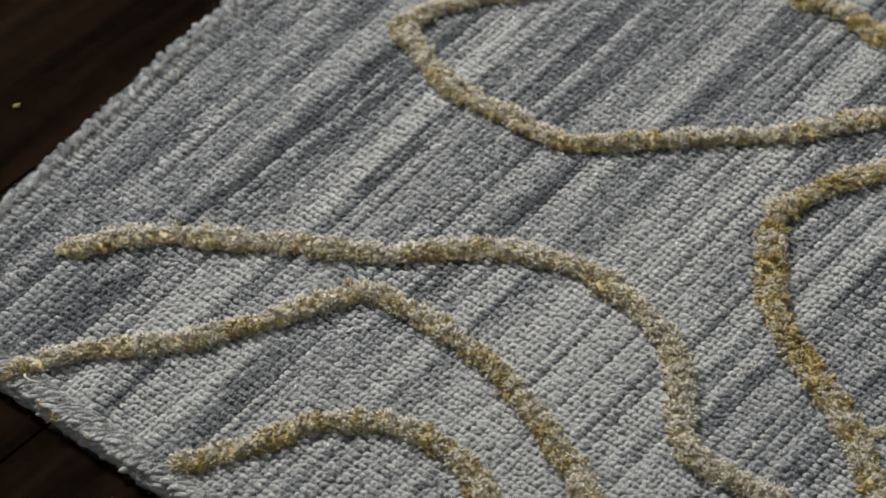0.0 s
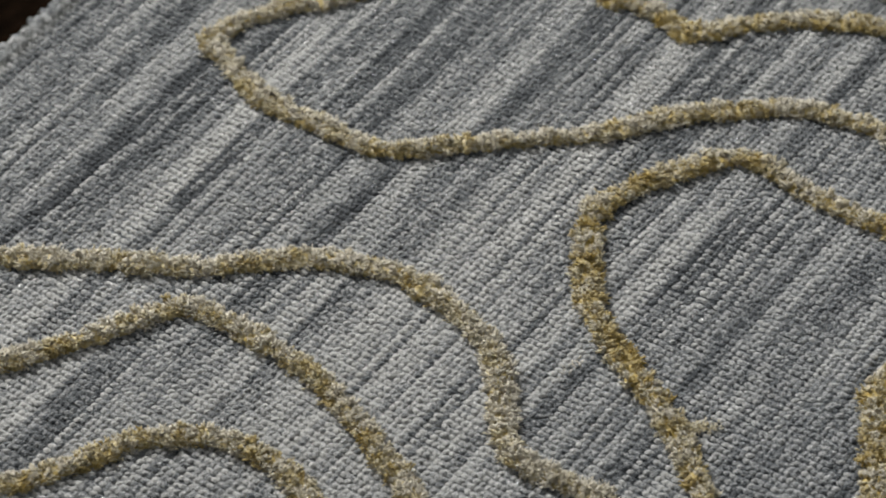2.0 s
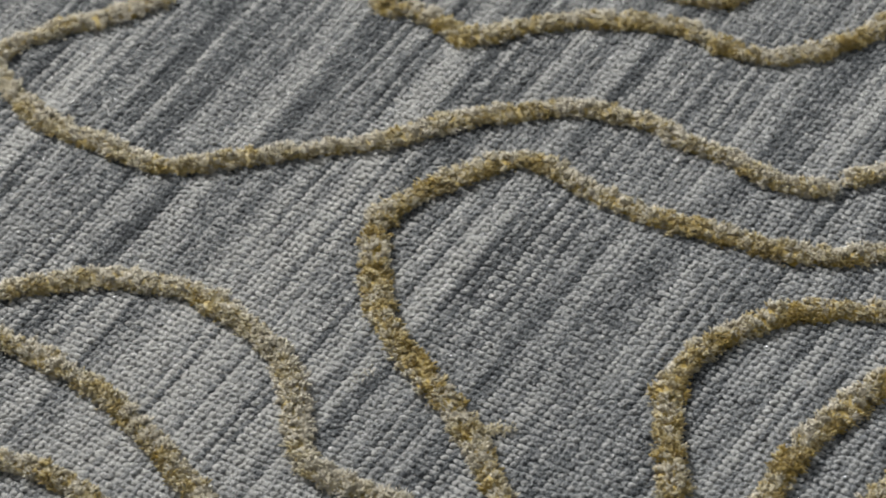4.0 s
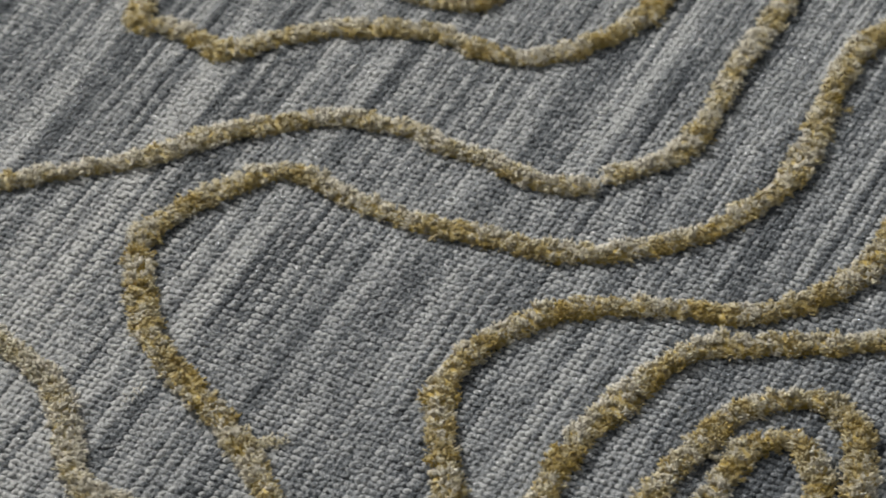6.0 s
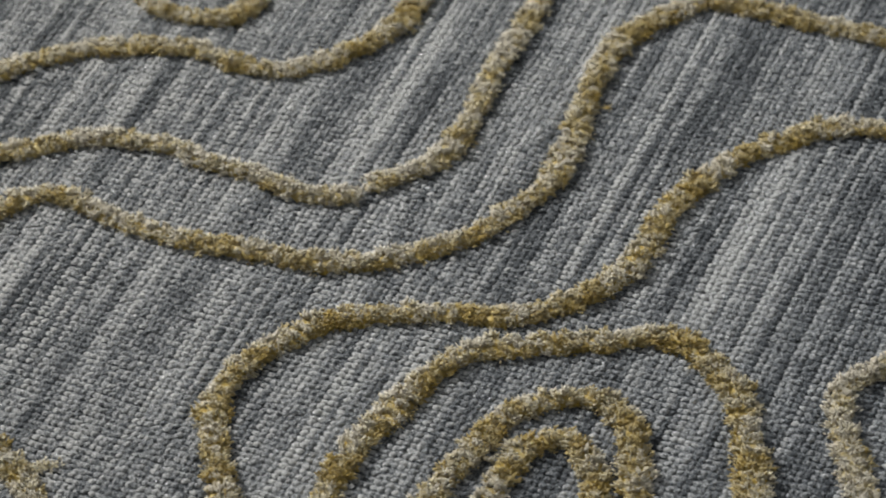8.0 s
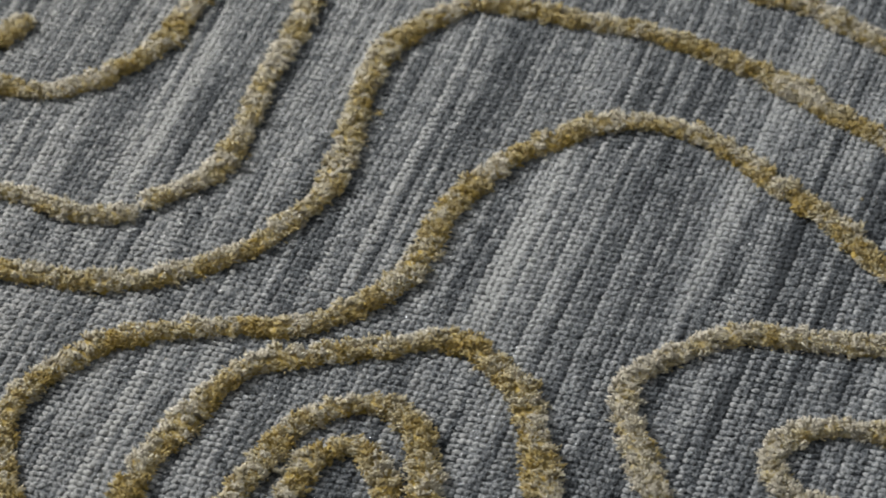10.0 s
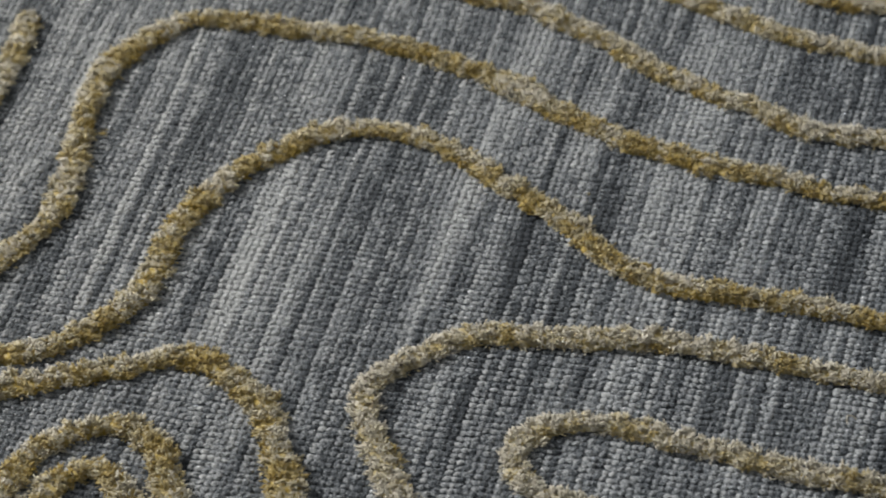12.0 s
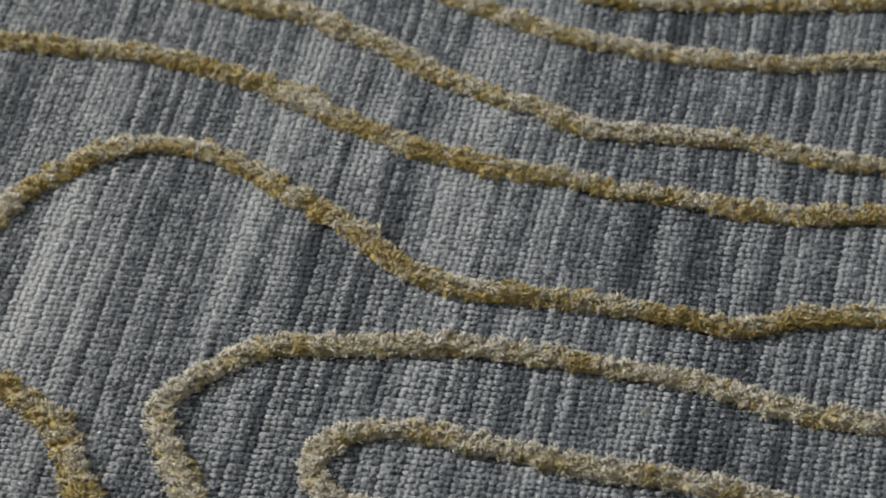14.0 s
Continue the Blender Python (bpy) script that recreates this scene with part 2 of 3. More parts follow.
STREAKS_D = [
    (0.785, 0.0038, 0.86, 0.97, 0.28),
    (0.821, 0.0038, 0.87, 0.98, -0.42),
    (0.824, 0.0029, 0.88, 0.97, 0.22),
    (0.571, 0.0033, 0.82, 0.97, 0.22),
    (0.580, 0.0047, 0.95, 1.08, 0.28),
    (0.741, 0.0038, 0.77, 0.86, -0.42),
    (0.757, 0.0047, 0.77, 0.85, 0.28),
    (0.697, 0.0038, 0.78, 0.86, -0.35),
    (0.658, 0.0038, 0.77, 0.85, 0.22),
    (0.717, 0.0047, 0.73, 0.80, 0.28),
    (0.660, 0.0038, 0.96, 1.05, 0.22),
    (0.779, 0.0047, 0.75, 0.83, -0.28),
    (0.786, 0.0047, 0.95, 1.03, 0.22),
    (0.804, 0.0038, 0.94, 1.02, -0.35),
    (0.732, 0.0038, 1.03, 1.14, -0.31),
    (0.697, 0.0047, 0.99, 1.09, -0.28),
    (0.760, 0.0038, 1.00, 1.09, 0.22),
    (0.811, 0.0047, 1.00, 1.10, -0.28),
]
STREAKS_E = [
    (0.812, 0.0038, 0.75, 0.83, -0.28),
    (0.614, 0.0047, 0.87, 0.97, -0.21),
    (-0.046, 0.0038, 0.66, 0.73, -0.28),
    (-0.007, 0.0029, 0.55, 0.64, -0.28),
    (0.345, 0.0038, 0.71, 0.83, 0.13),
    (0.064, 0.0029, 0.59, 0.70, -0.28),
    (0.238, 0.0029, 0.61, 0.69, 0.17),
]
# streaks that drift sideways: (u, v) to (u, v), half width, lighter or darker
RUNS = [
    (-0.0545, 0.760, -0.0649, 0.569, 0.0020, -0.62),
    (-0.0500, 0.680, -0.0600, 0.560, 0.0017, -0.58),
    (-0.0450, 0.640, -0.0560, 0.520, 0.0015, -0.50),
    (-0.0610, 0.700, -0.0700, 0.600, 0.0017, -0.40),
    (-0.0600, 0.560, -0.0651, 0.500, 0.0030, -0.55),
    (0.3053, 0.965, 0.3030, 0.845, 0.0026, 0.40),
    (0.1229, 0.845, 0.1270, 0.720, 0.0036, 0.34),
    (0.3658, 0.960, 0.3670, 0.890, 0.0022, 0.30),
    (0.3860, 1.010, 0.3820, 0.945, 0.0024, 0.30),
    (0.5993, 0.800, 0.5998, 0.725, 0.0026, -0.40),
    (-0.1050, 0.558, -0.1141, 0.498, 0.0030, -0.28),
    (-0.0693, 0.458, -0.0698, 0.400, 0.0046, -0.38),
    (-0.0280, 0.725, -0.0166, 0.540, 0.0050, 0.42),
    (-0.0155, 0.640, -0.0123, 0.575, 0.0022, -0.40),
    (0.1661, 0.585, 0.1672, 0.520, 0.0024, -0.42),
    (0.1291, 0.520, 0.1281, 0.476, 0.0032, 0.35),
    (-0.0155, 0.435, -0.0110, 0.398, 0.0032, -0.32),
    (0.4925, 0.935, 0.4885, 0.805, 0.0045, 0.34),
    (0.6526, 0.965, 0.6545, 0.890, 0.0036, 0.26),
    (0.6324, 0.952, 0.6372, 0.892, 0.0030, -0.30),
    (0.6539, 1.080, 0.6565, 0.995, 0.0040, 0.28),
]
STREAKS = STREAKS_A + STREAKS_B + STREAKS_C + STREAKS_D + STREAKS_E



def stitches():
    """Every stitch of the stretch of rug that is passed close by: a small dome of yarn. The nearest 300 are pieces of their own."""
    nu, nv = int(1.15 / PITCH_U), int(0.79 / PITCH_V)
    i, j = np.meshgrid(np.arange(nu), np.arange(nv), indexing="ij")
    shift = rng.uniform(-0.08, 0.08, nu)[:, None]
    u = (LEFT + 0.006 + (i + 0.5) * PITCH_U).ravel()
    v = (NEAR + 0.0085 + (j + 0.5 + shift) * PITCH_V).ravel()
    u = u + rng.normal(0, 0.00014, u.shape) + 0.0016 * (value_noise(u / 0.03 + 70, v / 0.04 + 7, 21) - 0.5)
    v = v + rng.normal(0, 0.00026, v.shape) + 0.003 * (value_noise(u / 0.08 + 70, v / 0.1 + 7, 22) - 0.5)
    x, y = lay(u, v)
    far = np.hypot(x - 0.84, y + 0.45)
    turn = np.degrees(np.arctan2(0.84 - x, y + 0.45))
    keep = (far > 1.10) & (far < 1.57) & (turn > -3) & (turn < 49)
    u, v, x, y, far, turn = u[keep], v[keep], x[keep], y[keep], far[keep], turn[keep]
    n = len(u)
    g = np.array([-1, -0.55, 0.0, 0.55, 1])
    a, c = np.meshgrid(g, g, indexing="ij")
    a, c = a.ravel(), c.ravel()
    # rounded square in plan, dome in height
    px, py = a * np.sqrt(1 - 0.5 * c * c), c * np.sqrt(1 - 0.5 * a * a)
    dome = np.sqrt(np.clip(1.0 - 0.88 * px ** 2 - 0.96 * py ** 2, 0.0, 1))
    # some columns of yarn stand fatter than their neighbours
    fat = 1 + 0.32 * (value_noise(np.floor((u - LEFT) / PITCH_U) + 900, v / 0.09 + 40, 31) - 0.5)
    # and single stitches are pulled tight or stand slack and plump
    slack = np.clip(rng.normal(0, 1, n), -2, 2.4)
    wide = PITCH_U * 0.58 * fat * (1 + 0.05 * slack + rng.normal(0, 0.06, n))
    long_ = PITCH_V * 0.445 * (1 + 0.04 * slack + rng.normal(0, 0.06, n))
    high = 0.00125 * fat * (1 + 0.08 * slack + rng.normal(0, 0.10, n))
    lean = rng.normal(0.10, 0.22, n)
    tip = rng.normal(0, 0.14, n)[:, None] * px + rng.normal(0, 0.14, n)[:, None] * py
    lump = rng.normal(0, 0.06, (n, 25))
    # the yarn is plied: a shallow furrow runs slantwise over each stitch
    furrow = px[None] * np.cos(lean + 0.7)[:, None] + py[None] * np.sin(lean + 0.7)[:, None] - rng.normal(0, 0.35, n)[:, None]
    lump = lump - 0.12 * np.exp(-((furrow / 0.28) ** 2))
    vx = x[:, None] + wide[:, None] * (px + 0.5 * lump) + lean[:, None] * long_[:, None] * py
    vy = y[:, None] + long_[:, None] * py
    vz = waviness(x, y)[:, None] - 0.0010 + high[:, None] * (dome + 0.5 * tip + lump) + rng.normal(0, 0.00014, n)[:, None]
    co = np.stack([vx, vy, vz], -1)
    k = np.arange(25).reshape(5, 5)
    quad = np.stack([k[:-1, :-1], k[1:, :-1], k[1:, 1:], k[:-1, 1:]], -1).reshape(-1, 4)
    tone = dye_and_light(u, v) + rng.normal(0, 0.085, n) + 0.03 * slack + np.where(rng.random(n) < 0.03, 0.20, 0.0)
    # lighter and darker fibres within one stitch
    tone = tone[:, None] + rng.normal(0, 0.12, (n, 25))
    near = np.argsort(np.abs(turn - 25) * 0.004 + np.abs(far - 1.13))[:300]
    rest = np.ones(n, bool)
    rest[near] = False
    m = int(rest.sum())
    f = (quad[None] + 25 * np.arange(m)[:, None, None]).reshape(-1, 4)
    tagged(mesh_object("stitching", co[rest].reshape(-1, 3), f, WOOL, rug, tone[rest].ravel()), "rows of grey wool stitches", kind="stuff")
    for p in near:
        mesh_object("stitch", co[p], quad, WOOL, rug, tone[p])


def backing():
    """The cloth under the stitches, with its thickness, out to the rug's far ends."""
    us = np.concatenate([np.linspace(LEFT, 1.0, 100), np.linspace(1.02, 1.9, 30)])
    vs = np.concatenate([np.linspace(NEAR, 1.2, 75), np.linspace(1.22, 2.4, 40)])
    u, v = np.meshgrid(us, vs, indexing="ij")
    x, y = lay(u, v)
    top = np.stack([x, y, waviness(x, y) - 0.0010], -1)
    low = np.stack([x, y, np.full_like(x, -RUG_DEEP + 0.0005)], -1)
    nu, nv = u.shape
    co = np.concatenate([top.reshape(-1, 3), low.reshape(-1, 3)])
    k = np.arange(nu * nv).reshape(nu, nv)
    quad = np.stack([k[:-1, :-1], k[1:, :-1], k[1:, 1:], k[:-1, 1:]], -1).reshape(-1, 4)
    sides = []
    rim = list(k[:, 0]) + list(k[-1, 1:]) + list(k[-2::-1, -1]) + list(k[0, -2::-1])
    for p, q in zip(rim[:-1], rim[1:]):
        sides.append((p, p + nu * nv, q + nu * nv, q))
    f = np.concatenate([quad, quad[:, ::-1] + nu * nv, np.array(sides)])
    # darker than the stitches: shade in the gaps put into the colour
    tone = np.tile(dye_and_light(u, v).ravel() - 0.24, 2)
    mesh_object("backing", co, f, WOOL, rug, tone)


backing()

# ---- raised contour lines ----
# share of gold yarn, width, course over the rug
CONTOURS = [
    (0.26, 1.05, [(-0.022, 0.778), (-0.040, 0.747), (-0.054, 0.730), (-0.063, 0.711), (-0.067, 0.690), (-0.047, 0.680), (-0.026, 0.668), (-0.003, 0.662), (0.017, 0.661), (0.036, 0.660), (0.056, 0.663), (0.095, 0.696), (0.115, 0.712), (0.134, 0.730), (0.150, 0.754), (0.190, 0.786), (0.216, 0.792), (0.234, 0.793), (0.247, 0.788), (0.271, 0.787), (0.294, 0.780), (0.312, 0.782), (0.324, 0.789)]),
    (0.22, 1.1, [(0.324, 0.793), (0.345, 0.819), (0.350, 0.840), (0.350, 0.865), (0.347, 0.893), (0.348, 0.938), (0.346, 0.979)]),
    (0.42, 1.12, [(0.066, 0.841), (0.073, 0.818), (0.088, 0.822), (0.106, 0.818), (0.120, 0.813), (0.138, 0.831), (0.158, 0.850), (0.182, 0.862), (0.209, 0.868), (0.228, 0.864), (0.254, 0.866), (0.274, 0.884), (0.275, 0.888), (0.289, 0.911), (0.294, 0.964), (0.293, 0.987)]),
    (0.4, 1.1, [(0.164, 0.902), (0.183, 0.893), (0.200, 0.894), (0.215, 0.901), (0.220, 0.922)]),
    (0.47, 1.18, [(0.302, 0.526), (0.266, 0.560), (0.244, 0.577), (0.201, 0.605), (0.182, 0.626), (0.159, 0.663), (0.157, 0.678), (0.162, 0.699), (0.171, 0.714), (0.180, 0.730), (0.191, 0.741), (0.205, 0.742), (0.226, 0.735), (0.264, 0.731), (0.288, 0.733), (0.309, 0.734), (0.327, 0.736), (0.342, 0.741), (0.355, 0.750), (0.371, 0.764), (0.383, 0.780), (0.394, 0.803), (0.400, 0.823), (0.401, 0.846), (0.397, 0.877), (0.393, 0.914), (0.395, 0.940), (0.403, 0.960), (0.414, 0.977), (0.430, 0.988), (0.476, 0.986), (0.503, 0.985), (0.527, 0.979), (0.576, 0.962), (0.597, 0.950), (0.578, 0.958), (0.601, 0.945), (0.618, 0.936), (0.641, 0.924), (0.662, 0.918), (0.689, 0.910), (0.715, 0.906), (0.741, 0.900), (0.766, 0.896), (0.815, 0.889), (0.837, 0.891), (0.859, 0.892), (0.879, 0.888)]),
    (0.14, 1.22, [(-0.085, 0.468), (-0.075, 0.478), (-0.067, 0.491), (-0.052, 0.504), (-0.029, 0.516), (-0.008, 0.528), (0.011, 0.537), (0.033, 0.548), (0.051, 0.565), (0.071, 0.580), (0.090, 0.586), (0.108, 0.590), (0.132, 0.585), (0.152, 0.578), (0.170, 0.568), (0.190, 0.546), (0.204, 0.525), (0.216, 0.516), (0.233, 0.513), (0.249, 0.513), (0.268, 0.509)]),
    (0.2, 1.12, [(-0.046, 0.390), (-0.035, 0.415), (-0.004, 0.447), (0.011, 0.467), (0.036, 0.513), (0.043, 0.523), (0.058, 0.524), (0.077, 0.522), (0.101, 0.518), (0.124, 0.511), (0.146, 0.501), (0.170, 0.487), (0.190, 0.476), (0.207, 0.463)]),
    (0.3, 1.18, [(0.048, 0.385), (0.059, 0.403), (0.070, 0.422), (0.080, 0.442), (0.107, 0.460), (0.141, 0.458), (0.175, 0.438)]),
    (0.52, 1.18, [(0.355, 0.566), (0.341, 0.590), (0.321, 0.628), (0.323, 0.662), (0.344, 0.698), (0.387, 0.720), (0.411, 0.726), (0.428, 0.736), (0.442, 0.754), (0.452, 0.772), (0.456, 0.799), (0.456, 0.821), (0.462, 0.843), (0.472, 0.869), (0.477, 0.874), (0.503, 0.904), (0.522, 0.912), (0.541, 0.912), (0.561, 0.906), (0.580, 0.892), (0.598, 0.877), (0.595, 0.883), (0.613, 0.867), (0.630, 0.855), (0.647, 0.836), (0.669, 0.824), (0.694, 0.819), (0.724, 0.818), (0.773, 0.811), (0.800, 0.806), (0.821, 0.815), (0.845, 0.819), (0.881, 0.825)]),
    (0.48, 1.3, [(0.387, 0.574), (0.385, 0.602), (0.386, 0.632), (0.392, 0.655), (0.398, 0.679), (0.408, 0.699), (0.427, 0.710), (0.462, 0.726), (0.479, 0.736), (0.491, 0.736), (0.510, 0.723), (0.524, 0.708), (0.536, 0.682), (0.544, 0.663), (0.551, 0.636)]),
    (0.52, 1.25, [(0.425, 0.591), (0.427, 0.621), (0.432, 0.641), (0.436, 0.663), (0.448, 0.678), (0.467, 0.688), (0.481, 0.683), (0.490, 0.670), (0.498, 0.650), (0.506, 0.623)]),
    (0.5, 1.2, [(0.448, 0.599), (0.448, 0.632), (0.453, 0.650), (0.464, 0.660), (0.476, 0.653), (0.485, 0.638), (0.491, 0.618)]),
    (0.16, 1.2, [(0.595, 0.658), (0.577, 0.688), (0.564, 0.720), (0.567, 0.739), (0.594, 0.769), (0.612, 0.775), (0.631, 0.776), (0.655, 0.778), (0.679, 0.782), (0.704, 0.779), (0.728, 0.776), (0.752, 0.773), (0.776, 0.770), (0.800, 0.763), (0.824, 0.754), (0.863, 0.748), (0.882, 0.742)]),
    (0.10, 1.1, [(0.670, 0.672), (0.651, 0.675), (0.640, 0.681), (0.633, 0.692), (0.633, 0.706), (0.642, 0.718), (0.663, 0.724), (0.686, 0.721), (0.710, 0.716), (0.734, 0.711), (0.781, 0.704), (0.804, 0.701), (0.823, 0.695), (0.841, 0.690)]),
    (0.3, 1.1, [(0.517, 1.043), (0.532, 1.035), (0.553, 1.028), (0.578, 1.025), (0.596, 1.015), (0.616, 1.005), (0.637, 0.990), (0.655, 0.978), (0.677, 0.967), (0.699, 0.958), (0.716, 0.949), (0.737, 0.944), (0.789, 0.943), (0.815, 0.936), (0.835, 0.932), (0.858, 0.929), (0.879, 0.926)]),
    (0.35, 1.0, [(0.628, 1.060), (0.646, 1.047), (0.687, 1.028), (0.703, 1.021), (0.731, 1.014), (0.758, 1.009), (0.811, 1.006), (0.837, 1.012), (0.855, 1.013), (0.877, 1.018)]),
    (0.4, 0.95, [(0.700, 1.060), (0.714, 1.055), (0.741, 1.052), (0.782, 1.054), (0.822, 1.059), (0.876, 1.068)]),
]


def course(points, step=0.0012):
    p = np.array(points)
    e = np.vstack([2 * p[0] - p[1], p, 2 * p[-1] - p[-2]])
    out = []
    for a, b, c, d in zip(e[:-3], e[1:-2], e[2:-1], e[3:]):
        n = max(2, int(np.linalg.norm(c - b) / step))
        t = np.linspace(0, 1, n, endpoint=False)[:, None]
        out.append(0.5 * (2 * b + (c - a) * t + (2 * a - 5 * b + 4 * c - d) * t * t + (3 * b - a - 3 * c + d) * t ** 3))
    return np.vstack(out + [p[-1:]])


def tufts(base, way, length, thick, gen):
    """Yarn ends: each a thin three-sided spindle that frays to a point, from base along way. 5 corners each."""
    n = len(base)
    ref = np.where(np.abs(way[:, 2:3]) < 0.9, np.array([[0, 0, 1.0]]), np.array([[1.0, 0, 0]]))
    s = np.cross(way, ref)
    s /= np.linalg.norm(s, axis=1, keepdims=True)
    t = np.cross(way, s)
    turn = gen.random(n) * 6.28
    curl = gen.normal(0, 0.20, (2, n))
    belly = gen.uniform(0.55, 0.8, n)
    mid = base + way * (length * belly)[:, None] + s * (curl[0] * length * 0.4)[:, None] + t * (curl[1] * length * 0.4)[:, None]
    cols = [base]
    for k in range(3):
        ang = turn + k * 2.094
        rad = thick * (0.75 + 0.5 * gen.random(n))
        cols.append(mid + s * (np.cos(ang) * rad)[:, None] + t * (np.sin(ang) * rad)[:, None])
    cols.append(base + way * length[:, None] + s * (curl[0] * length)[:, None] + t * (curl[1] * length)[:, None])
    co = np.stack(cols, 1).reshape(-1, 3)
    f = []
    for k in range(3):
        a, b = 1 + k, 1 + (k + 1) % 3
        f += [(0, b, a), (a, b, 4)]
    f = (np.array(f)[None] + 5 * np.arange(n)[:, None, None]).reshape(-1, 3)
    return co, f


def contour(gold, width, points, seed):
    gen = np.random.default_rng(seed)
    c = course(points)
    d = np.gradient(c, axis=0)
    d /= np.linalg.norm(d, axis=1, keepdims=True)
    side = np.stack([d[:, 1], -d[:, 0]], -1)
    run = np.concatenate([[0], np.cumsum(np.linalg.norm(np.diff(c, axis=0), axis=1))])
    end = np.clip(np.minimum(run, run[-1] - run) / 0.004, 0.35, 1)
    zero = run * 0
    # the knots of pile sit side by side as plump lobes
    marks = np.cumsum(gen.uniform(0.0030, 0.0068, int(run[-1] / 0.0045) + 20))
    lobe = np.searchsorted(marks, run)
    start = np.concatenate([[0], marks])[lobe]
    s = 2 * (run - start) / (marks[lobe] - start) - 1
    bulge = np.sqrt(np.clip(1 - s * s, 0, 1))
    lobe_size, lobe_hue, lobe_side = gen.normal(1, 0.10, len(marks) + 1)[lobe], gen.normal(0, 0.15, len(marks) + 1)[lobe], gen.normal(0, 0.00045, len(marks) + 1)[lobe]
    c = c + side * lobe_side[:, None]
    half = 0.0054 * (0.72 + 0.34 * bulge) * lobe_size * width * end * (1 + 0.40 * (value_noise(run / 0.018, zero + seed, seed) - 0.5) + 0.12 * (value_noise(run / 0.0042, zero + seed, seed + 1) - 0.5))
    high = 0.0058 * (0.58 + 0.48 * bulge) * lobe_size * end ** 0.5 * (1 + 0.30 * (value_noise(run / 0.014, zero + 3.3, seed + 2) - 0.5) + 0.15 * (value_noise(run / 0.0036, zero + 8.3, seed + 3) - 0.5))
    # the packed core of the line
    m, arc = len(c), np.linspace(-1, 1, 9)
    prof_s, prof_z = np.sin(arc * 1.57), np.cos(arc * 1.57) ** 0.6
    z0 = waviness(c[:, 0], c[:, 1])
    co = np.concatenate([c[:, None] + side[:, None] * (half[:, None] * prof_s)[..., None] * 0.74, (z0[:, None] - 0.0008 + (high * 0.44)[:, None] * prof_z)[..., None]], -1)
    co = co + gen.normal(0, 0.00035, co.shape)
    k = np.arange(m * 9).reshape(m, 9)
    f = np.stack([k[:-1, :-1], k[1:, :-1], k[1:, 1:], k[:-1, 1:]], -1).reshape(-1, 4)
    line = mesh_object("contour_line", co.reshape(-1, 3), f, PILE, rug, gold + 0.35 + gen.normal(0, 0.2, m * 9))
    # knots of yarn ends stand out of it, each a little brush that opens from its root
    each = 16
    rows = max(4, int(run[-1] / 0.0029))
    strip = 5
    knots = rows * strip
    at = np.clip(((np.repeat(np.arange(rows), strip) + gen.uniform(0, 1, knots)) / rows * (m - 1)).astype(int), 0, m - 1)
    w = (np.tile(np.arange(strip), rows) + gen.uniform(0.05, 0.95, knots)) / strip * 3.1 - 1.55
    ps, pz = np.sin(w), np.cos(w) ** 0.6
    x = c[at] + side[at] * (half[at] * ps * 0.70)[:, None]
    root = np.concatenate([x, (z0[at] + high[at] * 0.45 * pz - 0.0007)[:, None]], -1)
    lean = value_noise(run[at] / 0.0045, w * 0.8 + 9, seed + 6) - 0.5
    out = side[at] * (ps * 0.85 + gen.normal(0, 0.18, knots))[:, None] + d[at] * (gen.normal(0, 0.22, knots) + lean * 0.9 + s[at] * 0.7)[:, None]
    axis = np.concatenate([out, (0.35 + pz + gen.normal(0, 0.15, knots))[:, None]], -1)
    axis /= np.linalg.norm(axis, axis=1, keepdims=True)
    patch = value_noise(run[at] / 0.011, w * 0.7 + 5, seed + 7) - 0.5
    # patches of gold yarn, with shading of the flanks worked into the colour
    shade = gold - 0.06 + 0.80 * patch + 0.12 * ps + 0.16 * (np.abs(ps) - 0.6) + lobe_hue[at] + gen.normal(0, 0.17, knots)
    tall = (1 + 0.8 * (value_noise(run[at] / 0.0034, w * 1.5 + 9, seed + 5) - 0.5)) * (0.75 + 0.3 * bulge[at]) * gen.uniform(0.8, 1.2, knots) * (0.6 + 0.4 * end[at])
    i = np.repeat(np.arange(knots), each)
    n = len(i)
    way = axis[i] + gen.normal(0, 0.36, (n, 3))
    way /= np.linalg.norm(way, axis=1, keepdims=True)
    base = root[i] + gen.normal(0, 0.00080, (n, 3)) * (1, 1, 0.5)
    # rounded tip of the brush: strands off its axis are shorter
    reach = tall[i] * gen.uniform(0.0024, 0.0032, n) * (0.55 + 0.45 * np.clip((way * axis[i]).sum(1), 0, 1))
    co, f = tufts(base, way, reach, gen.uniform(0.00034, 0.00056, n), gen)
    hue = shade[i] + gen.normal(0, 0.07, n)
    # roots deeper gold, tips paler: shade low in the pile put into the colour
    root_shade = np.array([0.16, 0.0, 0.0, 0.0, -0.05])
    dye = (hue[:, None] + root_shade).ravel()
    # side by side along the line, each plump lobe is a tuft of its own
    co, dye, owner = co.reshape(n, 5, 3), dye.reshape(n, 5), lobe[at][i]
    for q in np.unique(owner):
        pick = np.flatnonzero(owner == q)
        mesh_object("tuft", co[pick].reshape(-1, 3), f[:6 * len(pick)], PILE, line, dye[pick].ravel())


for number, (gold, width, points) in enumerate(CONTOURS):
    contour(gold, width, points, 100 + number)


# ---- bound edges ----


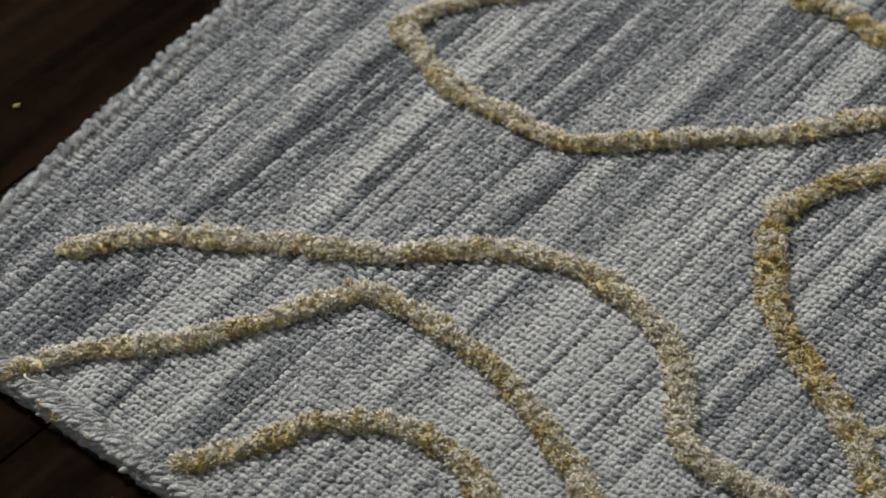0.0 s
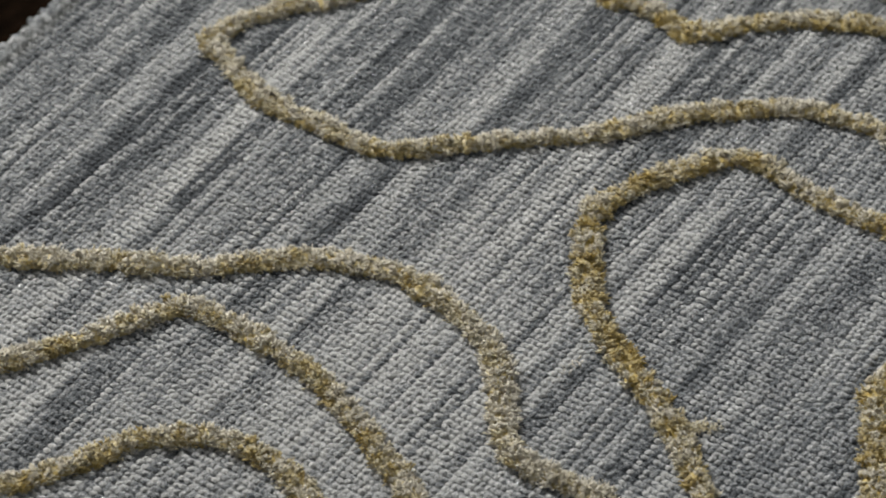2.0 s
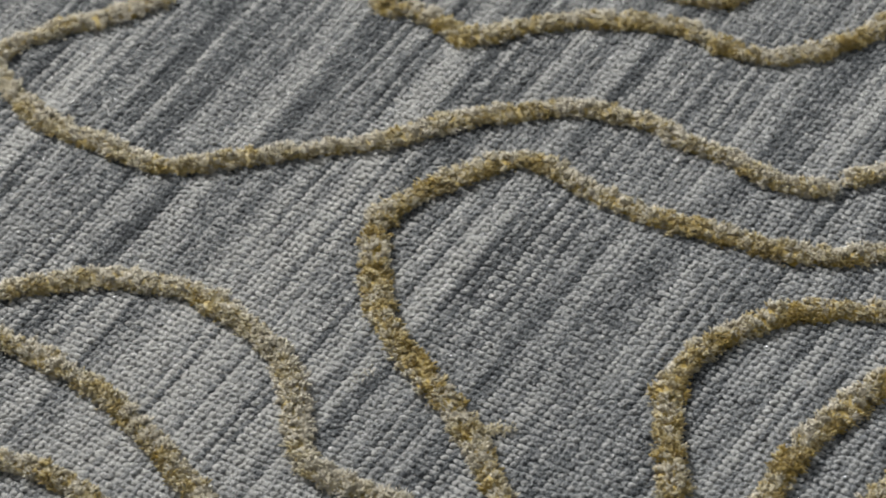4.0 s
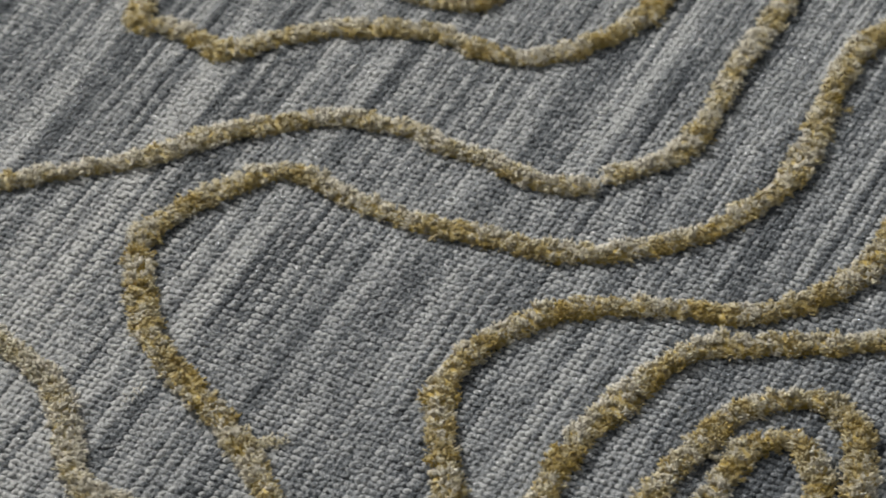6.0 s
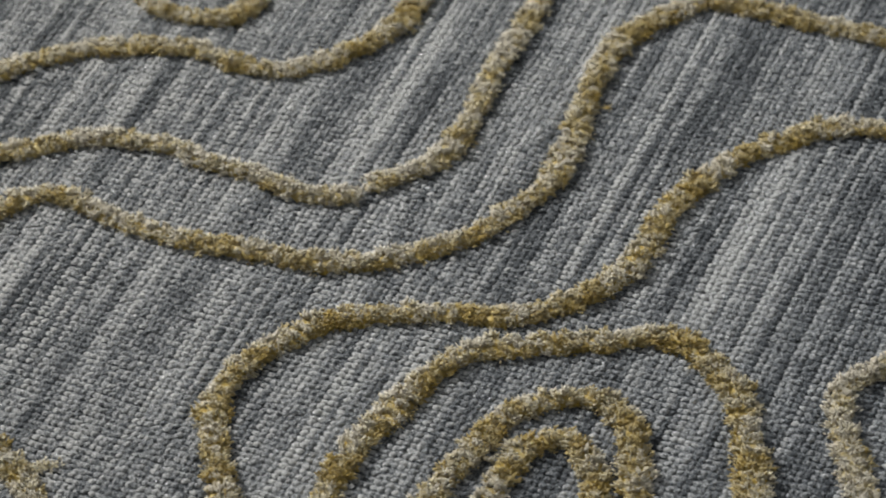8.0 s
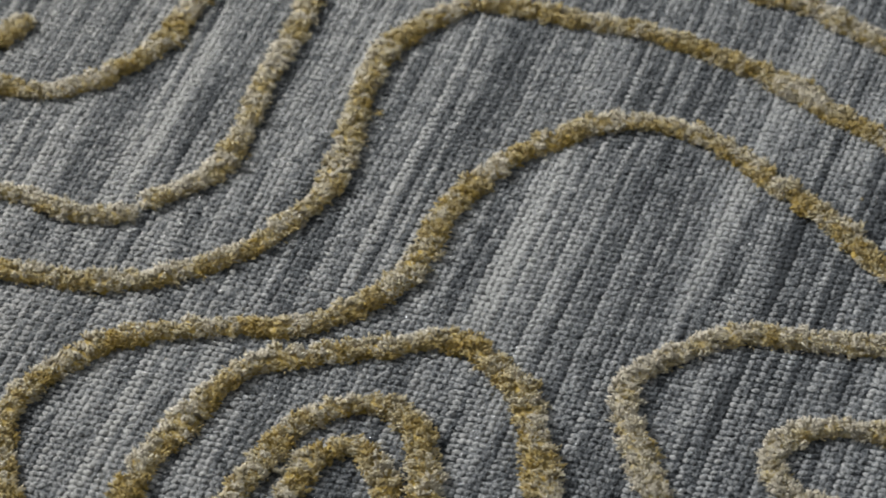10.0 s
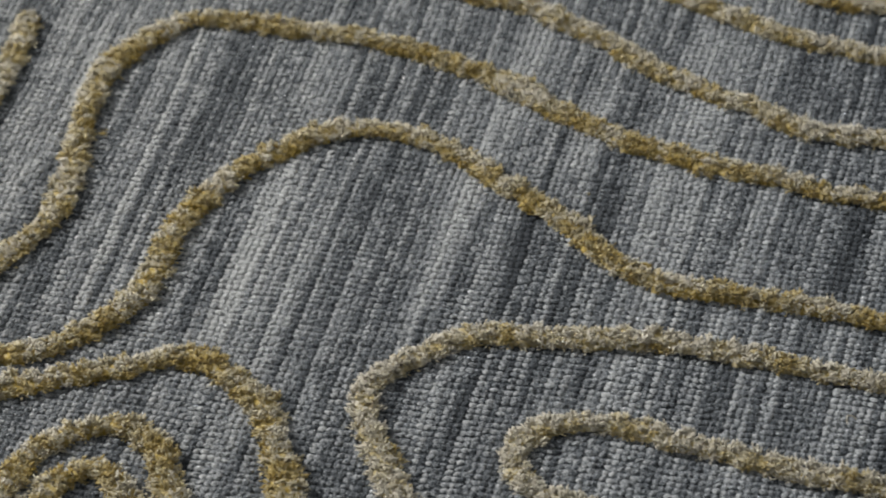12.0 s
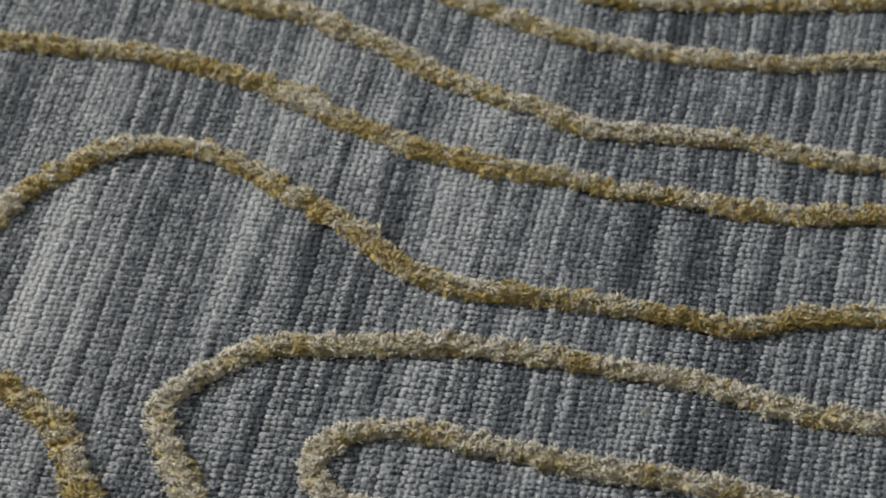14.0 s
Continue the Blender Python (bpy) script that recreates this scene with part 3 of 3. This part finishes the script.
def knot_mesh(seed, long_, wide, high):
    """One turn of binding yarn: a plump, slightly lumpy lozenge along x."""
    gen = np.random.default_rng(seed)
    rings, sides = 5, 6
    co = [(-long_, 0, 0)]
    for r in range(rings):
        a = -0.8 + 1.6 * r / (rings - 1)
        fat = math.sqrt(1 - a * a * 0.92)
        for k in range(sides):
            q = 2 * math.pi * k / sides
            g = gen.normal(1, 0.08)
            co.append((a * long_, math.cos(q) * wide * fat * g, math.sin(q) * high * fat * g))
    co.append((long_, 0, 0))
    last = len(co) - 1
    f = []
    for k in range(sides):
        n = (k + 1) % sides
        f.append((0, 1 + n, 1 + k))
        for r in range(rings - 1):
            p, q = 1 + r * sides, 1 + (r + 1) * sides
            f += [(p + k, p + n, q + n), (p + k, q + n, q + k)]
        f.append((1 + (rings - 1) * sides + k, 1 + (rings - 1) * sides + n, last))
    return np.array(co), np.array(f)


def bind(along, pitch, rows, edge_turn, seed, long_, fat, slant, light):
    """Rows of binding yarn rolled over one edge; along(t, out) gives rug coordinates at t metres along, out metres beyond the edge."""
    gen = np.random.default_rng(seed)
    shapes = [knot_mesh(seed + k, long_ * gen.uniform(0.8, 1.25), fat * gen.uniform(0.8, 1.2), fat * gen.uniform(0.75, 1.1)) for k in range(9)]
    for out, z, length in rows:
        t = gen.uniform(0, pitch)
        while t < length:
            u, v = along(t, out + gen.normal(0, 0.0005))
            x, y = lay(u, v)
            co, f = shapes[int(gen.integers(9))]
            tone = float(dye_and_light(np.array(u), np.array(v))) * 0.45 + light + gen.normal(0, 0.13)
            ob = mesh_object("binding_turn", co, f, WOOL, rug, np.full(len(co), tone))
            ob.matrix_basis = pose(x, y, z + gen.normal(0, 0.0003), gen.normal(0, 12), gen.normal(0, 10), edge_turn + slant + gen.normal(0, 17))
            t += pitch * gen.uniform(0.75, 1.25)


bind(lambda t, out: (LEFT - out - 0.001, NEAR + t), 0.0054, [(o, z, 0.32) for o, z in ((-0.0046, -0.0002), (-0.0012, -0.0008), (0.0002, -0.0036))], 90, 501, 0.0046, 0.0023, 42, 0.30)
bind(lambda t, out: (LEFT + t, NEAR - out - 0.001), 0.0028, [(o, z, 0.30) for o, z in ((-0.0080, 0.0000), (-0.0052, 0.0006), (-0.0026, 0.0002))], -7, 601, 0.0036, 0.0016, 48, 0.50)
bind(lambda t, out: (LEFT + t, NEAR - out - 0.001), 0.0030, [(o, z, 0.30) for o, z in ((-0.0008, -0.0010), (0.0000, -0.0028), (-0.0006, -0.0046))], -7, 641, 0.0032, 0.0016, 16, 0.50)

# ---- loose fibres: fuzz over the wool, the lines and the edges ----
def hairs(name, base, way, length, thick, mat, gen, dye):
    n = len(base)
    s = np.cross(way, gen.normal(0, 1, (n, 3)))
    s /= np.linalg.norm(s, axis=1, keepdims=True)
    t = np.cross(way, s)
    bend = gen.normal(0, 0.45, n)
    cols = []
    for h, r in ((0, 1.0), (0.35, 1.0), (0.7, 0.8), (1.0, 0.3)):
        mid = base + way * (length * h)[:, None] + s * (length * bend * h * h)[:, None]
        mid[:, 2] -= length * 0.35 * h * h
        for k in range(3):
            q = k * 2.094
            cols.append(mid + (s * math.cos(q) + t * math.sin(q)) * (thick * r)[:, None])
    co = np.stack(cols, 1).reshape(-1, 3)
    f = [(r * 3 + k, r * 3 + (k + 1) % 3, r * 3 + 3 + (k + 1) % 3, r * 3 + 3 + k) for r in range(3) for k in range(3)]
    f = (np.array(f)[None] + 12 * np.arange(n)[:, None, None]).reshape(-1, 4)
    return tagged(mesh_object(name, co, f, mat, rug, np.full(len(co), dye)), kind="stuff")


def fuzz():
    gen = np.random.default_rng(77)
    unit = lambda w: w / np.linalg.norm(w, axis=1, keepdims=True)
    # over the weave
    n = 7000
    u, v = gen.uniform(LEFT, 0.92, n), gen.uniform(NEAR, 1.14, n)
    x, y = lay(u, v)
    way = unit(np.stack([gen.normal(0, 1, n), gen.normal(0, 1, n), gen.uniform(0.1, 0.5, n)], -1))
    hairs("wool_fuzz", np.stack([x, y, np.full(n, 0.0005)], -1), way, gen.uniform(0.0015, 0.0045, n), gen.uniform(0.00003, 0.00007, n), WOOL, gen, 0.7)
    # a halo round every raised line
    for gold, width, points in CONTOURS:
        c = course(points)
        n = int(len(c) * 1.5)
        i = gen.integers(0, len(c), n)
        spread = gen.normal(0, 0.0034, (n, 2))
        height = 0.0062 * np.sqrt(np.clip(1 - (np.linalg.norm(spread, axis=1) / 0.0062) ** 2, 0.02, 1)) - 0.0012
        way = unit(np.concatenate([spread * 160 + gen.normal(0, 0.7, (n, 2)), gen.uniform(0.1, 0.8, (n, 1))], -1))
        hairs("pile_fuzz", np.concatenate([c[i] + spread, height[:, None]], -1), way, gen.uniform(0.0018, 0.0040, n), gen.uniform(0.000025, 0.00005, n), PILE, gen, gold * 0.5)
    # lying over the binding
    n = 6000
    t = gen.random(n)
    left = gen.random(n) < 0.4
    inside = gen.uniform(-0.001, 0.010, n)
    x, y = lay(np.where(left, LEFT + inside, LEFT + 0.30 * t), np.where(left, NEAR + 0.32 * t, NEAR + inside))
    run_along = np.where(left[:, None], np.array([[-0.2, 1.0, 0.15]]), np.array([[1.0, -0.2, 0.15]]))
    run_along = np.where(left[:, None], run_along, np.array([[0.75, 0.65, 0.1]]))
    way = unit(run_along * gen.choice([-1, 1], n)[:, None] + gen.normal(0, 0.5, (n, 3)))
    hairs("binding_fuzz", np.stack([x, y, np.where(inside < 0.001, -0.0008, 0.0016) + gen.uniform(-0.0006, 0.0008, n)], -1), way, gen.uniform(0.002, 0.005, n), gen.uniform(0.00005, 0.00011, n), WOOL, gen, 0.9)
    # out of the two edges
    n = 3600
    t = gen.random(n)
    left = gen.random(n) < 0.5
    u = np.where(left, LEFT - 0.001, LEFT + 0.30 * t)
    v = np.where(left, NEAR + 0.32 * t, NEAR - 0.001)
    x, y = lay(u, v)
    out = np.where(left[:, None], np.array([[-1.0, 0, 0]]), np.array([[0, -1.0, 0]]))
    way = unit(out + gen.normal(0, 0.7, (n, 3)))
    hairs("edge_fuzz", np.stack([x, y, gen.uniform(-0.006, 0.001, n)], -1), way, gen.uniform(0.0015, 0.0045, n), gen.uniform(0.000018, 0.00004, n), WOOL, gen, 0.85)


fuzz()


# x, y, spread, strands, share of gold
LOOSE = [
    (-0.0205, 0.3859, 0.0012, 26, 1.00),
    (-0.0111, 0.3824, 0.0012, 26, 1.00),
    (0.0090, 0.3807, 0.0008, 14, 0.80),
    (-0.0453, 0.3906, 0.0020, 40, 0.80),
    (0.2712, 0.5735, 0.0018, 70, 0.30),
    (0.2747, 0.5753, 0.0015, 30, 0.25),
    (0.2685, 0.5706, 0.0015, 60, 0.30),
    (0.2052, 0.5798, 0.0025, 10, -0.30),
    (0.2025, 0.5711, 0.0020, 6, -0.30),
    (0.3089, 0.7373, 0.0009, 40, -0.30),
    (0.4055, 0.8886, 0.0008, 40, 0.80),
    (-0.1290, 0.6004, 0.0007, 14, 0.10),
    (-0.1301, 0.5956, 0.0007, 14, 0.10),
    (0.1006, 0.4533, 0.0010, 30, 0.90),
    (0.8121, 0.9401, 0.0010, 30, 0.90),
    (0.2640, 0.8863, 0.0012, 30, 1.00),
    (0.6324, 0.8807, 0.0005, 6, 0.50),
]
# x, y, turn, length
CURLS = [
    (0.6413, 0.7737, 10, 0.014),
    (0.6320, 0.7712, 150, 0.008),
    (0.8386, 0.8858, 30, 0.010),
    (-0.0316, 0.3982, 200, 0.016),
    (0.7665, 0.7412, 90, 0.008),
    (0.6024, 0.7665, 40, 0.009),
]
FLUFF = (-0.1794, 0.5441)


def loose_tuft(x, y, reach, count, gold, seed, z=0.0006):
    """A few stray ends of pile yarn caught on the weave."""
    gen = np.random.default_rng(seed)
    base = np.stack([x + gen.normal(0, reach, count), y + gen.normal(0, reach, count), np.full(count, z)], -1)
    way = np.stack([gen.normal(0, 1, count), gen.normal(0, 1, count), gen.uniform(0.2, 0.9, count)], -1)
    way /= np.linalg.norm(way, axis=1, keepdims=True)
    co, f = tufts(base, way, reach * gen.uniform(0.8, 1.6, count), gen.uniform(0.0003, 0.0005, count), gen)
    return mesh_object("loose_tuft", co, f, PILE, rug, np.repeat(gold + gen.normal(0, 0.1, count), 5))


for k, (x, y, reach, count, gold) in enumerate(LOOSE):
    loose_tuft(x, y, reach, count, gold, 900 + k)


def curl(x, y, turn, length, seed):
    """One long yarn end that curls over the weave."""
    gen = np.random.default_rng(seed)
    steps, sides = 9, 5
    co = []
    for k in range(steps):
        a = k / (steps - 1)
        ang = radians(turn) + a * 2.2
        p = np.array((x + length * 0.45 * math.cos(ang), y + length * 0.45 * math.sin(ang), 0.0018 + 0.003 * math.sin(a * 2.6)))
        r = 0.0005 * (1 - 0.6 * a)
        for q in range(sides):
            w = 2 * math.pi * q / sides
            co.append(p + np.array((math.cos(ang) * math.cos(w), math.sin(ang) * math.cos(w), math.sin(w))) * r * gen.uniform(0.8, 1.2))
    f = [(r * sides + k, r * sides + (k + 1) % sides, (r + 1) * sides + (k + 1) % sides, (r + 1) * sides + k) for r in range(steps - 1) for k in range(sides)]
    mesh_object("curled_yarn_end", co, f, PILE, rug, np.full(len(co), 0.05))


for k, (x, y, turn, length) in enumerate(CURLS):
    curl(x, y, turn, length, 950 + k)

# a crumb of gold fluff on the boards beside the rug
gen = np.random.default_rng(5)
crumb = np.stack([FLUFF[0] + gen.normal(0, 0.0006, 40), FLUFF[1] + gen.normal(0, 0.0006, 40), np.full(40, -RUG_DEEP + 0.0003)], -1)
crumb_way = gen.normal(0, 1, (40, 3))
crumb_way[:, 2] = np.abs(crumb_way[:, 2]) + 0.2
crumb_way /= np.linalg.norm(crumb_way, axis=1, keepdims=True)
co, f = tufts(crumb, crumb_way, gen.uniform(0.0007, 0.0014, 40), gen.uniform(0.0003, 0.0005, 40), gen)
tagged(mesh_object("fluff", co, f, PILE, None, np.full(len(co), 1.3)), "small crumb of gold yarn fluff on the dark boards", "lint")
stitches()
